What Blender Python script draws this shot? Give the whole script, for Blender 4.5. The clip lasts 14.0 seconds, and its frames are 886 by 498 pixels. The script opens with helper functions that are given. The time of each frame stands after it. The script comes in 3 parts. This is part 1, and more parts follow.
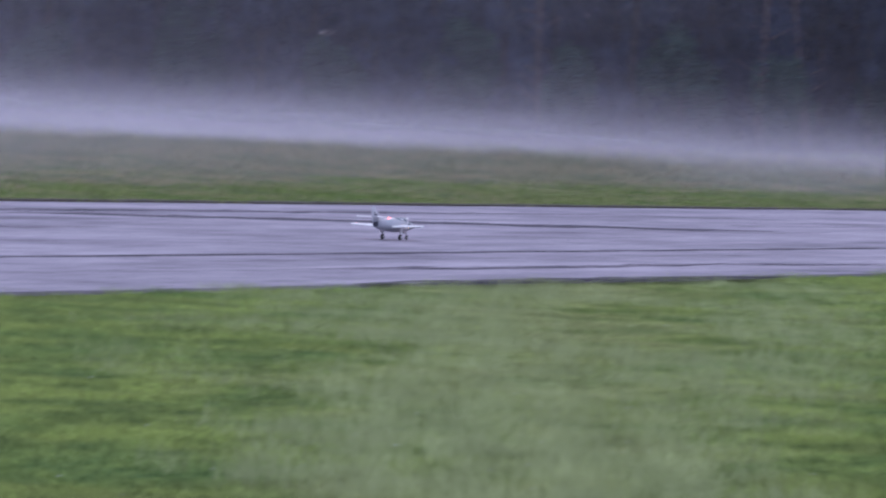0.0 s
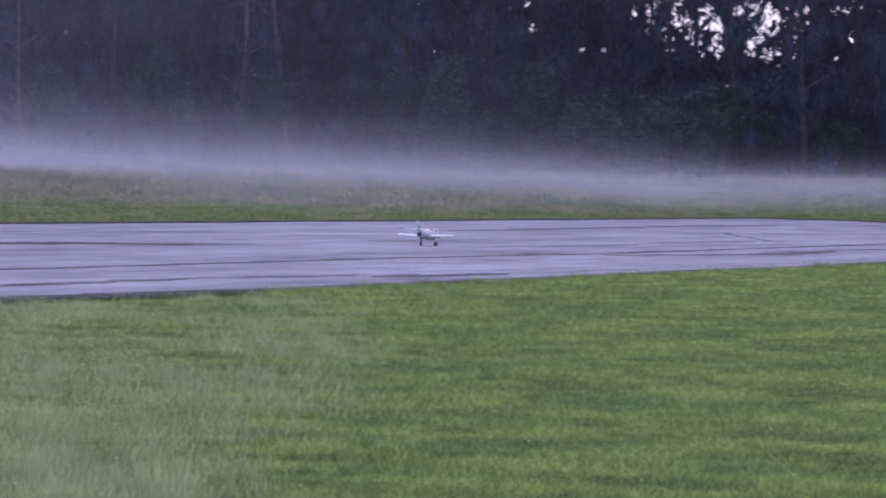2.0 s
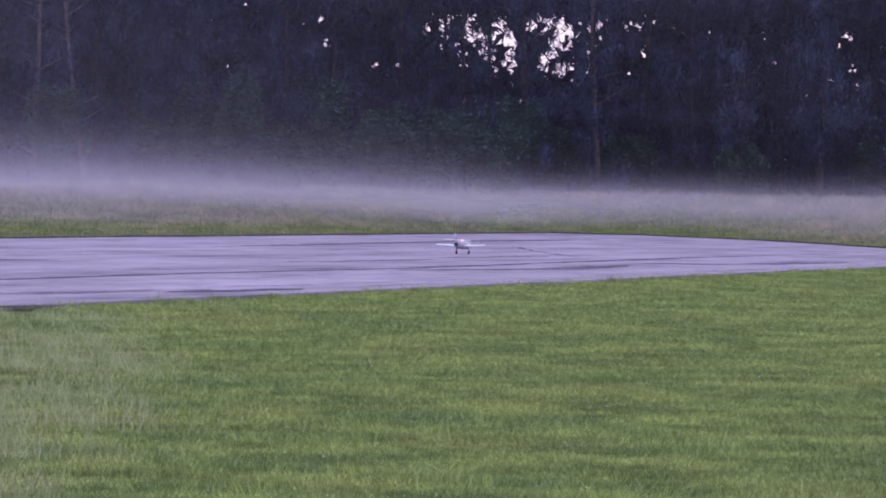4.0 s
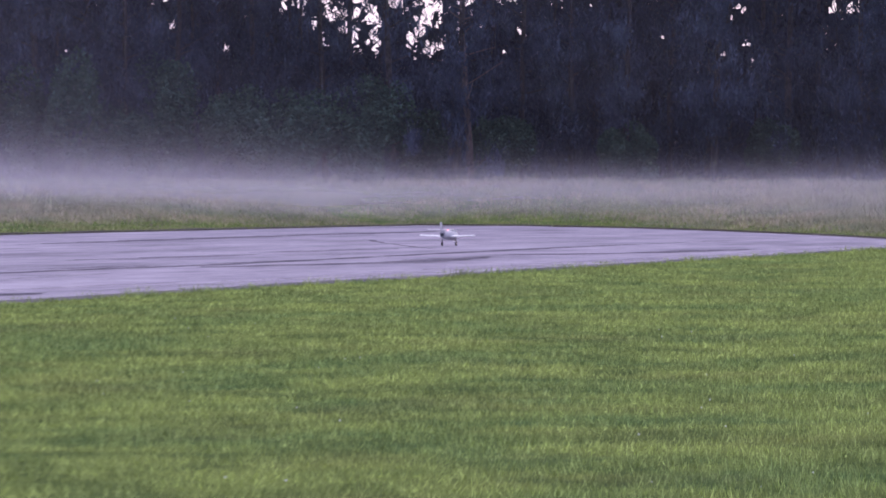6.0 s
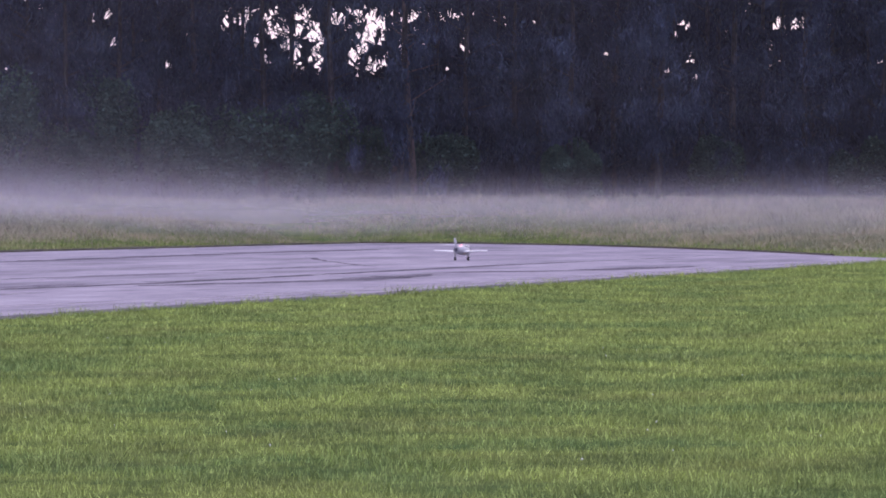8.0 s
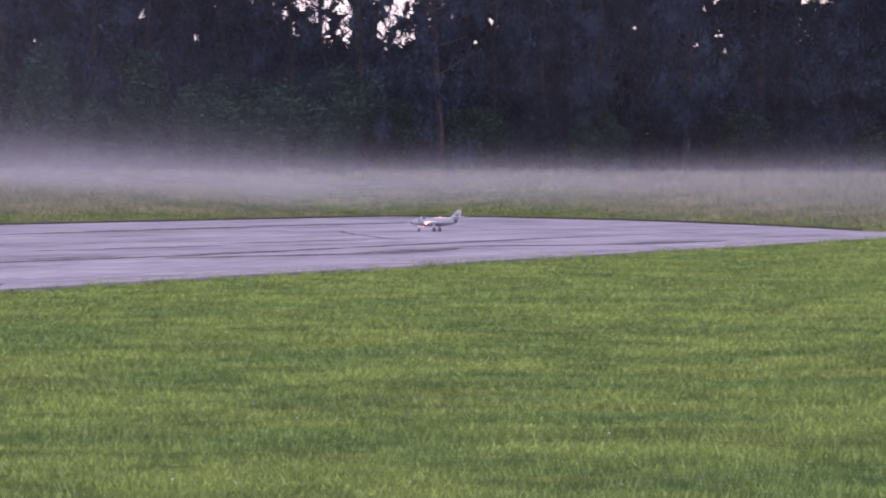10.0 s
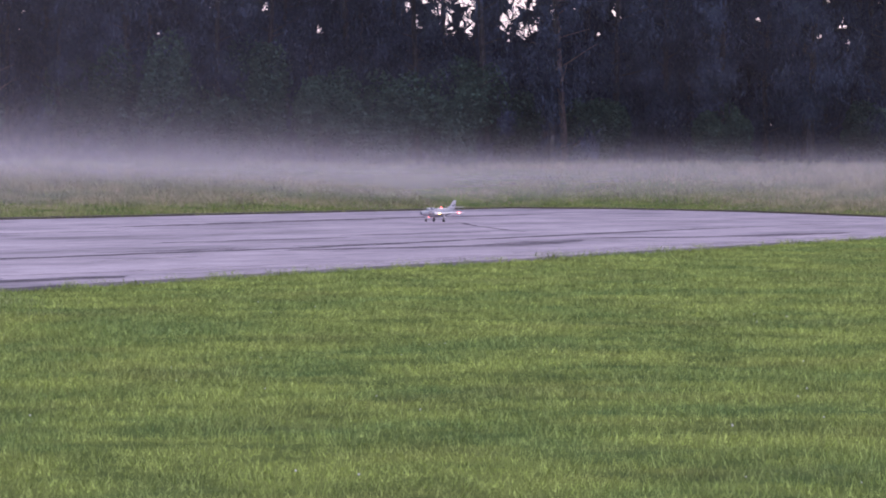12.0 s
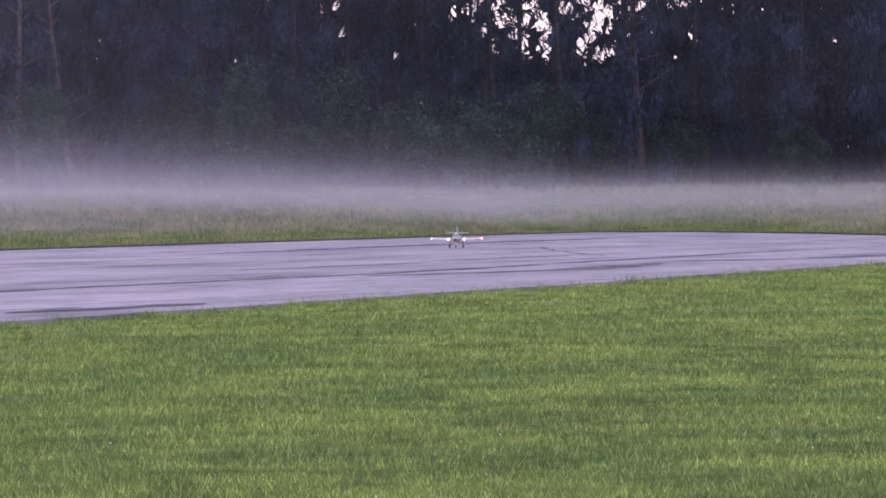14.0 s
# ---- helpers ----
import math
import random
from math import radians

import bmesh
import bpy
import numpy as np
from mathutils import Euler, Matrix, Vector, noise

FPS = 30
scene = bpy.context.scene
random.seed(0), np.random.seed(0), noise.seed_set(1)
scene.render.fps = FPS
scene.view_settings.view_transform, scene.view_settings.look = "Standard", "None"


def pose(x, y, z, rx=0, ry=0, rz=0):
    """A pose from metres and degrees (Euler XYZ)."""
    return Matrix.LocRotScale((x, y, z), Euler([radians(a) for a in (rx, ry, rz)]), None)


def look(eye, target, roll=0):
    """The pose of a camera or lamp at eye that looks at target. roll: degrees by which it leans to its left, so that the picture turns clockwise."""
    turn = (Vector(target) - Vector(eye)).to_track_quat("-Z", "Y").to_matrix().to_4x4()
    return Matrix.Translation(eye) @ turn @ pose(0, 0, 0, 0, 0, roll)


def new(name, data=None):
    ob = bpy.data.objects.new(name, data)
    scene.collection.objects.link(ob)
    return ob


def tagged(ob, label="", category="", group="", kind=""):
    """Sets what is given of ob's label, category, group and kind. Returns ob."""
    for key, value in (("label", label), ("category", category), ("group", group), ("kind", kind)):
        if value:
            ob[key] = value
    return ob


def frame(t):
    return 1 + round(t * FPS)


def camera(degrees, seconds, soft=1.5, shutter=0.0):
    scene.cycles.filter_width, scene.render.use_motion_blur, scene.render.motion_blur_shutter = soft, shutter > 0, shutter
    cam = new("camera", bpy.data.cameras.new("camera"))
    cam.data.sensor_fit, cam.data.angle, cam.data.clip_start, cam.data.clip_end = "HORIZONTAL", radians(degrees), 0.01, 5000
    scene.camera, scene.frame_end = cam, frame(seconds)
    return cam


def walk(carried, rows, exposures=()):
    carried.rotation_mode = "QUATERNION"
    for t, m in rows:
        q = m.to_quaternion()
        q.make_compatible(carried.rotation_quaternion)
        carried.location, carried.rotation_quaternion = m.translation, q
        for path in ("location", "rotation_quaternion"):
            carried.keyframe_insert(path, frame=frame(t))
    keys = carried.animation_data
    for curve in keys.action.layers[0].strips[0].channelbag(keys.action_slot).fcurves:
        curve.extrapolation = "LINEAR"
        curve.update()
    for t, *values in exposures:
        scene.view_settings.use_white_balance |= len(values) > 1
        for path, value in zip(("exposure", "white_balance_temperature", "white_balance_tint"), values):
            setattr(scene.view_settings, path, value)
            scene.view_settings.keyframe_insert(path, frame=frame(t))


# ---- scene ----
# ---------- camera: a standing viewer pans after a model jet ----------
LENS = 12.1197
EARLY, LATE = (-6.803, -21.215, 2.122), (0.0, 0.0, 1.6)
AIM = [
    (0.0, 3.273, -1.488, 2.220),
    (0.2, 4.367, -1.258, 1.796),
    (0.5, 4.930, -1.041, 1.772),
    (0.7, 5.785, -1.065, 2.200),
    (1.0, 7.076, -1.166, 1.601),
    (1.5, 8.687, -1.301, 1.317),
    (2.0, 10.337, -1.079, 1.256),
    (2.5, 10.932, -1.112, 1.185),
    (3.0, 11.885, -0.951, 1.002),
    (3.5, 12.590, -0.935, 1.304),
    (4.0, 13.158, -0.814, 1.168),
    (4.2, 13.366, -0.856, 0.924),
    (6.3, 14.835, -0.711, 0.175),
    (6.5, 15.016, -0.641, 0.258),
    (7.0, 15.290, -0.708, 0.064),
    (7.5, 15.323, -0.500, -0.003),
    (7.7, 15.388, -0.515, -0.054),
    (9.8, 15.254, -0.968, 0.219),
    (10.0, 15.022, -0.919, 0.184),
    (10.5, 14.280, -1.197, 0.157),
    (11.0, 14.037, -0.983, 0.184),
    (11.5, 13.802, -0.930, 0.121),
    (12.0, 13.334, -1.035, 0.142),
    (12.5, 12.846, -0.867, 0.283),
    (13.0, 12.524, -0.783, 0.155),
    (13.5, 12.351, -0.667, 0.032),
    (14.0, 12.259, -0.691, -0.380),
]
cam = camera(LENS, 14.0, soft=1.8, shutter=0.5)


def aim(t, yaw, pitch, roll):
    eye = Vector(EARLY if t < 5 else LATE)
    y, p = radians(yaw), radians(pitch)
    way = Vector((math.sin(y) * math.cos(p), math.cos(y) * math.cos(p), math.sin(p)))
    return t, look(eye, eye + way * 50, roll)


walk(cam, [aim(*row) for row in AIM],
     exposures=[(0.0, 0.0, 5780, 1), (1.0, 0.0, 5620, 5), (2.0, 0.0, 5560, 7), (3.0, 0.10, 5850, 18), (4.2, 0.10, 5900, 19), (6.3, 0.24, 6200, 13), (7.7, 0.24, 6300, 13), (9.8, 0.22, 6620, 9), (14.0, 0.22, 6520, 10)])

scene.cycles.transparent_max_bounces = 40

# ---------- sky and light: overcast dusk ----------
world = bpy.data.worlds.new("overcast_dusk")
scene.world = world
world.use_nodes = True
wn = world.node_tree
wn.nodes.clear()
sky = wn.nodes.new("ShaderNodeTexSky")
sky.sky_type, sky.sun_disc = "NISHITA", False
sky.sun_elevation, sky.sun_rotation = radians(16), radians(20)
sky.air_density, sky.dust_density = 1.5, 3.0
bg_sky, bg_cloud = wn.nodes.new("ShaderNodeBackground"), wn.nodes.new("ShaderNodeBackground")
bg_sky.inputs[1].default_value = 0.01
bg_cloud.inputs[0].default_value, bg_cloud.inputs[1].default_value = (0.80, 0.755, 1.05, 1), 1.06
both, wout = wn.nodes.new("ShaderNodeAddShader"), wn.nodes.new("ShaderNodeOutputWorld")
wn.links.new(sky.outputs[0], bg_sky.inputs[0])
wn.links.new(bg_sky.outputs[0], both.inputs[0])
wn.links.new(bg_cloud.outputs[0], both.inputs[1])
wn.links.new(both.outputs[0], wout.inputs[0])

sun_data = bpy.data.lights.new("sun", "SUN")
sun_data.energy, sun_data.angle, sun_data.color = 0.5, radians(40), (1.0, 0.93, 0.95)
sun = new("sun", sun_data)
sun.matrix_world = look((-60, -80, 120), (0, 60, 0))


# ---------- materials ----------
def material(name, rough=0.6, metal=0.0, spec=0.5):
    m = bpy.data.materials.new(name)
    m.use_nodes = True
    nt = m.node_tree
    b = nt.nodes["Principled BSDF"]
    b.inputs["Roughness"].default_value = rough
    b.inputs["Metallic"].default_value = metal
    b.inputs["Specular IOR Level"].default_value = spec
    return m, nt, b


def coords(nt, scale=(1, 1, 1), turn=0.0):
    tc, mp = nt.nodes.new("ShaderNodeTexCoord"), nt.nodes.new("ShaderNodeMapping")
    mp.inputs["Scale"].default_value = scale
    mp.inputs["Rotation"].default_value = (0, 0, turn)
    nt.links.new(tc.outputs["Object"], mp.inputs[0])
    return mp.outputs[0]


def noisy(nt, vec, scale, detail=4.0, rough=0.55):
    n = nt.nodes.new("ShaderNodeTexNoise")
    n.inputs["Scale"].default_value, n.inputs["Detail"].default_value, n.inputs["Roughness"].default_value = scale, detail, rough
    nt.links.new(vec, n.inputs["Vector"])
    return n.outputs["Fac"]


def ramp(nt, fac, stops):
    r = nt.nodes.new("ShaderNodeValToRGB")
    el = r.color_ramp.elements
    while len(el) < len(stops):
        el.new(0.5)
    for e, (p, c) in zip(el, stops):
        e.position, e.color = p, ((c, c, c, 1) if isinstance(c, (int, float)) else (*c, 1))
    nt.links.new(fac, r.inputs[0])
    return r.outputs[0]


def mix(nt, fac, a, b, how="MIX"):
    m = nt.nodes.new("ShaderNodeMix")
    m.data_type, m.blend_type = "RGBA", how
    for sock, v in ((m.inputs["Factor"], fac), (m.inputs["A"], a), (m.inputs["B"], b)):
        if isinstance(v, (int, float)):
            sock.default_value = v
        elif isinstance(v, tuple):
            sock.default_value = (*v, 1)
        else:
            nt.links.new(v, sock)
    return m.outputs["Result"]


def calc(nt, op, a, b=0.0):
    m = nt.nodes.new("ShaderNodeMath")
    m.operation = op
    for sock, v in zip(m.inputs, (a, b)):
        if isinstance(v, (int, float)):
            sock.default_value = v
        else:
            nt.links.new(v, sock)
    return m.outputs[0]


def bumped(nt, b, height, strength=0.3, distance=0.02):
    n = nt.nodes.new("ShaderNodeBump")
    n.inputs["Strength"].default_value, n.inputs["Distance"].default_value = strength, distance
    nt.links.new(height, n.inputs["Height"])
    nt.links.new(n.outputs[0], b.inputs["Normal"])


TH = 0.570028                       # the runway's bearing
ALONG = Vector((math.sin(TH), math.cos(TH), 0))
ACROSS = Vector((-math.cos(TH), math.sin(TH), 0))
NEAR, FAR = 24.83, 60.77            # its two edges, metres off the viewer's standpoint


def plain(name, colour, rough=0.5, metal=0.0, spec=0.5, speckle=0.08, scale=9.0):
    m, nt, b = material(name, rough, metal, spec)
    f = noisy(nt, coords(nt), scale)
    lo, hi = tuple(c * (1 - speckle) for c in colour), tuple(min(1, c * (1 + speckle)) for c in colour)
    nt.links.new(ramp(nt, f, [(0.3, lo), (0.7, hi)]), b.inputs["Base Color"])
    return m


def grass_material(name, fresh, deep, straw, dull=0.0, blade=0.0, trend=True):
    """Leaf green in drifts: broad patches, small tufts, and dry straw growing thicker to the west."""
    m, nt, b = material(name, 0.9, 0, 0.0)
    v = coords(nt)
    broad, mid, tuft = noisy(nt, v, 0.16, 4), noisy(nt, v, 0.75, 5, 0.62), noisy(nt, v, 5.0, 3)
    clover = noisy(nt, v, 0.33, 5, 0.65)
    green = mix(nt, ramp(nt, mid, [(0.40, 0), (0.57, 1)]), deep, fresh)
    green = mix(nt, ramp(nt, clover, [(0.47, 0), (0.61, 0.8)]), green, tuple(c * k for c, k in zip(deep, (0.9, 1.1, 1.2))))
    green = mix(nt, ramp(nt, tuft, [(0.38, 0), (0.72, 0.5)]), green, tuple(c * 1.45 for c in fresh))
    sep = nt.nodes.new("ShaderNodeSeparateXYZ")
    nt.links.new(v, sep.inputs[0])
    # a pale drift of dry grass, widening toward the runway
    drift = 0.35
    if trend:
        reach = calc(nt, "MULTIPLY", calc(nt, "ADD", sep.outputs[1], 21.2), 0.084)
        side = calc(nt, "SUBTRACT", calc(nt, "ADD", sep.outputs[0], calc(nt, "MULTIPLY", noisy(nt, v, 0.20, 3), 3.0)), calc(nt, "ADD", reach, -5.3))
        u = calc(nt, "DIVIDE", calc(nt, "ABSOLUTE", side), calc(nt, "MAXIMUM", calc(nt, "ADD", reach, 0.5), 1.0))
        drift = calc(nt, "MAXIMUM", calc(nt, "SUBTRACT", 0.80, u), -0.35)
    dry = calc(nt, "ADD", drift, calc(nt, "MULTIPLY", broad, 1.5))
    dry = calc(nt, "ADD", dry, calc(nt, "MULTIPLY", mid, 2.3))
    dry = ramp(nt, calc(nt, "ADD", dry, dull - 1.85), [(0.30, 0.02), (0.95, 0.85)])
    thatch = noisy(nt, v, 0.42, 5, 0.6)
    green = mix(nt, ramp(nt, thatch, [(0.52, 0), (0.68, 0.3)]), green, tuple(c * k for c, k in zip(fresh, (0.80, 0.58, 0.9))))
    col = mix(nt, dry, green, straw)
    if blade:
        geo = nt.nodes.new("ShaderNodeNewGeometry")
        col = mix(nt, 1.0, col, ramp(nt, geo.outputs["Random Per Island"], [(0.0, 1 - 0.58 * blade), (0.65, 1.0), (1.0, 1 + blade)]), "MULTIPLY")
    nt.links.new(col, b.inputs["Base Color"])
    return m


M_TURF = grass_material("turf", (0.135, 0.170, 0.052), (0.062, 0.090, 0.034), (0.13, 0.145, 0.06))
M_BLADE = grass_material("grass_blade", (0.335, 0.415, 0.125), (0.142, 0.195, 0.070), (0.42, 0.45, 0.22), blade=0.85)
# meadow greens paled toward beige: haze of the mist mixed into the colour
M_MEADOW = grass_material("meadow_grass", (0.27, 0.265, 0.18), (0.165, 0.17, 0.11), (0.41, 0.345, 0.235), 0.1, 0.05, False)
M_VERGE = grass_material("verge_grass", (0.215, 0.275, 0.090), (0.120, 0.165, 0.055), (0.36, 0.325, 0.20), 0.06, 0.5, False)
M_STALK = plain("dry_stalk", (0.37, 0.425, 0.20), 0.7, speckle=0.3, scale=1.2)


def asphalt():
    """Old grey asphalt, damp in long streaks whose sky sheen is painted pale, with darker seams."""
    m, nt, b = material("asphalt", 0.8, 0, 0.06)
    v = coords(nt, turn=TH)         # now x runs across the strip and y along it
    squash = nt.nodes.new("ShaderNodeMapping")
    squash.inputs["Scale"].default_value = (0.30, 0.10, 1)
    nt.links.new(v, squash.inputs[0])
    streak = noisy(nt, squash.outputs[0], 1.0, 8, 0.72)
    squash2 = nt.nodes.new("ShaderNodeMapping")
    squash2.inputs["Scale"].default_value = (1.3, 0.55, 1)
    nt.links.new(v, squash2.inputs[0])
    fine = noisy(nt, squash2.outputs[0], 1.0, 8, 0.75)
    grit = noisy(nt, v, 45.0, 3)
    # the pale lavender end is the sky's reflection on wet asphalt, as colour
    col = ramp(nt, streak, [(0.32, (0.14, 0.129, 0.160)), (0.44, (0.285, 0.260, 0.308)), (0.64, (0.46, 0.418, 0.48))])
    col = mix(nt, ramp(nt, fine, [(0.30, 0.7), (0.48, 0.0)]), col, (0.15, 0.138, 0.165))
    col = mix(nt, ramp(nt, grit, [(0.35, 0.25), (0.6, 0.0)]), col, (0.12, 0.115, 0.13))
    nt.links.new(col, b.inputs["Base Color"])
    nt.links.new(ramp(nt, streak, [(0.3, 0.70), (0.7, 0.85)]), b.inputs["Roughness"])
    bumped(nt, b, grit, 0.25, 0.01)
    return m


M_ASPHALT = asphalt()


def patchy(name, colour, lo, hi):
    """A stain that lets the asphalt show through in streaks."""
    m, nt, b = material(name, 0.8, 0, 0.06)
    v = coords(nt, turn=TH)
    long = nt.nodes.new("ShaderNodeMapping")
    long.inputs["Scale"].default_value = (1.1, 0.32, 1)
    nt.links.new(v, long.inputs[0])
    f = noisy(nt, long.outputs[0], 1.0, 9, 0.78)
    b.inputs["Base Color"].default_value = (*colour, 1)
    nt.links.new(ramp(nt, noisy(nt, v, 2.0), [(0.3, tuple(c * 0.8 for c in colour)), (0.7, tuple(c * 1.25 for c in colour))]), b.inputs["Base Color"])
    nt.links.new(ramp(nt, f, [(lo, 0.0), (hi, 1.0)]), b.inputs["Alpha"])
    return m


M_SEAM = patchy("tar_seam", (0.105, 0.096, 0.118), 0.36, 0.60)
M_DAMP = patchy("damp_asphalt", (0.115, 0.105, 0.13), 0.38, 0.62)
M_FAINT = patchy("faint_damp", (0.19, 0.175, 0.21), 0.40, 0.72)
M_DUST = patchy("pale_dust", (0.47, 0.43, 0.48), 0.34, 0.70)
M_EDGE = patchy("broken_edge", (0.040, 0.037, 0.048), 0.36, 0.56)
M_TREAD = patchy("tyre_streak", (0.105, 0.096, 0.120), 0.30, 0.56)
# near-black brown: the shadow between far grass and paving, put into colour
M_BANK_SHADE = plain("bank_shade", (0.06, 0.05, 0.04), 0.9, speckle=0.4, scale=2.0)


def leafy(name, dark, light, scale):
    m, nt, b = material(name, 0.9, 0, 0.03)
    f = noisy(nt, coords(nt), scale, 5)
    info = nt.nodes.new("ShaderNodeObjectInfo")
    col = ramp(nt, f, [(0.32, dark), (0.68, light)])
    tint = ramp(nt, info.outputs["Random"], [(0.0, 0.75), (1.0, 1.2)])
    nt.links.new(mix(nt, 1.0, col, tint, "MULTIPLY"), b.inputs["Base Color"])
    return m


# needle tones paint shaded hollows near-black between lighter tufts
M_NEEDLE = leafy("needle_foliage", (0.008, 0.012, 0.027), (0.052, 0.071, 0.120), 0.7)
M_LEAF = leafy("broad_leaves", (0.014, 0.030, 0.029), (0.048, 0.084, 0.077), 0.9)
M_BARK = plain("bark", (0.034, 0.034, 0.043), 0.95, spec=0.1, speckle=0.4, scale=3.0)

M_BARK_PALE = plain("pale_bark", (0.085, 0.070, 0.080), 0.95, spec=0.1, speckle=0.4, scale=3.0)


def mist_material():
    """Thin ground mist: densest by the ground, fading upward in slow billows."""
    m = bpy.data.materials.new("mist")
    m.use_nodes = True
    nt = m.node_tree
    nt.nodes.clear()
    v = coords(nt)
    sep = nt.nodes.new("ShaderNodeSeparateXYZ")
    nt.links.new(v, sep.inputs[0])
    flat = nt.nodes.new("ShaderNodeMapping")
    flat.inputs["Scale"].default_value = (0.045, 0.045, 0.16)
    nt.links.new(v, flat.inputs[0])
    billow = noisy(nt, flat.outputs[0], 1.0, 4, 0.5)
    soft = nt.nodes.new("ShaderNodeMapping")
    soft.inputs["Scale"].default_value = (0.16, 0.16, 0.9)
    nt.links.new(v, soft.inputs[0])
    wisp = noisy(nt, soft.outputs[0], 1.0, 4, 0.55)
    # height over which the mist thins out: larger toward the west
    deep = calc(nt, "ADD", 0.42, calc(nt, "MULTIPLY", billow, 0.75))
    off = calc(nt, "MINIMUM", calc(nt, "MAXIMUM", calc(nt, "SUBTRACT", 50.0, sep.outputs[0]), 0.0), 32.0)
    west = calc(nt, "MULTIPLY", off, 0.027)
    deep = calc(nt, "ADD", deep, west)
    up = calc(nt, "DIVIDE", calc(nt, "MAXIMUM", calc(nt, "SUBTRACT", sep.outputs[2], 1.35), 0.0), deep)
    dens = calc(nt, "POWER", 2.718, calc(nt, "MULTIPLY", calc(nt, "POWER", up, 1.3), -1.0))
    dens = calc(nt, "MULTIPLY", dens, ramp(nt, wisp, [(0.2, 0.55), (0.8, 1.0)]))
    info = nt.nodes.new("ShaderNodeObjectInfo")
    dens = calc(nt, "ADD", dens, calc(nt, "MULTIPLY", ramp(nt, billow, [(0.3, 0.010), (0.72, 0.045)]), calc(nt, "ADD", 0.62, calc(nt, "MULTIPLY", west, 0.30))))
    top = calc(nt, "MINIMUM", calc(nt, "MULTIPLY", calc(nt, "SUBTRACT", 24.0, sep.outputs[2]), 0.12), 1.0)
    foot = calc(nt, "MINIMUM", calc(nt, "MULTIPLY", calc(nt, "MAXIMUM", calc(nt, "SUBTRACT", sep.outputs[2], 0.05), 0.0), 1.6), 1.0)
    dens = calc(nt, "MULTIPLY", calc(nt, "MULTIPLY", dens, top), foot)
    sepc = nt.nodes.new("ShaderNodeSeparateColor")
    nt.links.new(info.outputs["Color"], sepc.inputs[0])
    begin = calc(nt, "MULTIPLY", calc(nt, "SUBTRACT", sep.outputs[0], calc(nt, "MULTIPLY", sepc.outputs[1], 100.0)), 0.12)
    begin = calc(nt, "MINIMUM", calc(nt, "MAXIMUM", begin, sepc.outputs[2]), 1.0)
    more = calc(nt, "ADD", 1.0, calc(nt, "MULTIPLY", calc(nt, "MAXIMUM", calc(nt, "SUBTRACT", 22.0, sep.outputs[0]), 0.0), 0.042))
    thin = calc(nt, "MINIMUM", calc(nt, "MULTIPLY", calc(nt, "MAXIMUM", calc(nt, "SUBTRACT", sep.outputs[0], 54.0), 0.0), 0.016), 0.5)
    more = calc(nt, "SUBTRACT", more, thin)
    fac = calc(nt, "MINIMUM", calc(nt, "MULTIPLY", calc(nt, "MULTIPLY", calc(nt, "MULTIPLY", dens, sepc.outputs[0]), begin), more), 0.9)
    clear, glow, thru, mid, fin, out = (nt.nodes.new("ShaderNode" + k) for k in ("BsdfTransparent", "BsdfDiffuse", "BsdfTranslucent", "MixShader", "MixShader", "OutputMaterial"))
    for n in (glow, thru):
        n.inputs[0].default_value = (0.93, 0.87, 1.0, 1)
    mid.inputs[0].default_value = 0.5
    nt.links.new(glow.outputs[0], mid.inputs[1])
    nt.links.new(thru.outputs[0], mid.inputs[2])
    nt.links.new(fac, fin.inputs[0])
    nt.links.new(clear.outputs[0], fin.inputs[1])
    nt.links.new(mid.outputs[0], fin.inputs[2])
    nt.links.new(fin.outputs[0], out.inputs[0])
    return m


M_MIST = mist_material()
M_WHITE = plain("pale_grey_paint", (0.80, 0.80, 0.82), 0.35, speckle=0.04)
M_FIN = plain("dark_grey_paint", (0.50, 0.50, 0.55), 0.4)
# grey of the body includes the shade on its sides and belly
M_SHADED = plain("shaded_grey_paint", (0.35, 0.365, 0.415), 0.4, speckle=0.05)
M_DARK = plain("dark_paint", (0.05, 0.055, 0.09), 0.4)
M_TYRE = plain("tyre_rubber", (0.022, 0.022, 0.024), 0.8)
M_METAL = plain("bare_metal", (0.5, 0.5, 0.52), 0.3, 0.9)
M_CANOPY = plain("canopy_glass", (0.14, 0.16, 0.21), 0.1, spec=0.8)


def glowing(name, colour, strength):
    m, nt, b = material(name)
    b.inputs["Base Color"].default_value = (*colour, 1)
    b.inputs["Emission Color"].default_value = (*colour, 1)
    b.inputs["Emission Strength"].default_value = strength
    return m


M_GLOW_RED = glowing("red_lamp", (1.0, 0.05, 0.06), 45)
M_GLOW_GREEN = glowing("green_white_lamp", (0.55, 1.0, 0.85), 6)
M_GLOW_WARM = glowing("warm_lamp", (1.0, 0.50, 0.17), 16)
M_GLOW_BELLY = glowing("red_belly_beacon", (1.0, 0.08, 0.08), 16)
M_GLOW_BEACON = glowing("red_beacon", (1.0, 0.08, 0.08), 10)


# ---------- mesh helpers ----------
def part(name, bm, mat, parent=None, label="", smooth=False):
    me = bpy.data.meshes.new(name)
    bm.to_mesh(me)
    bm.free()
    me.materials.append(mat)
    if smooth:
        me.polygons.foreach_set("use_smooth", [True] * len(me.polygons))
    ob = new(name, me)
    if parent:
        ob.parent = parent
    if label:
        ob["label"] = label
    return ob


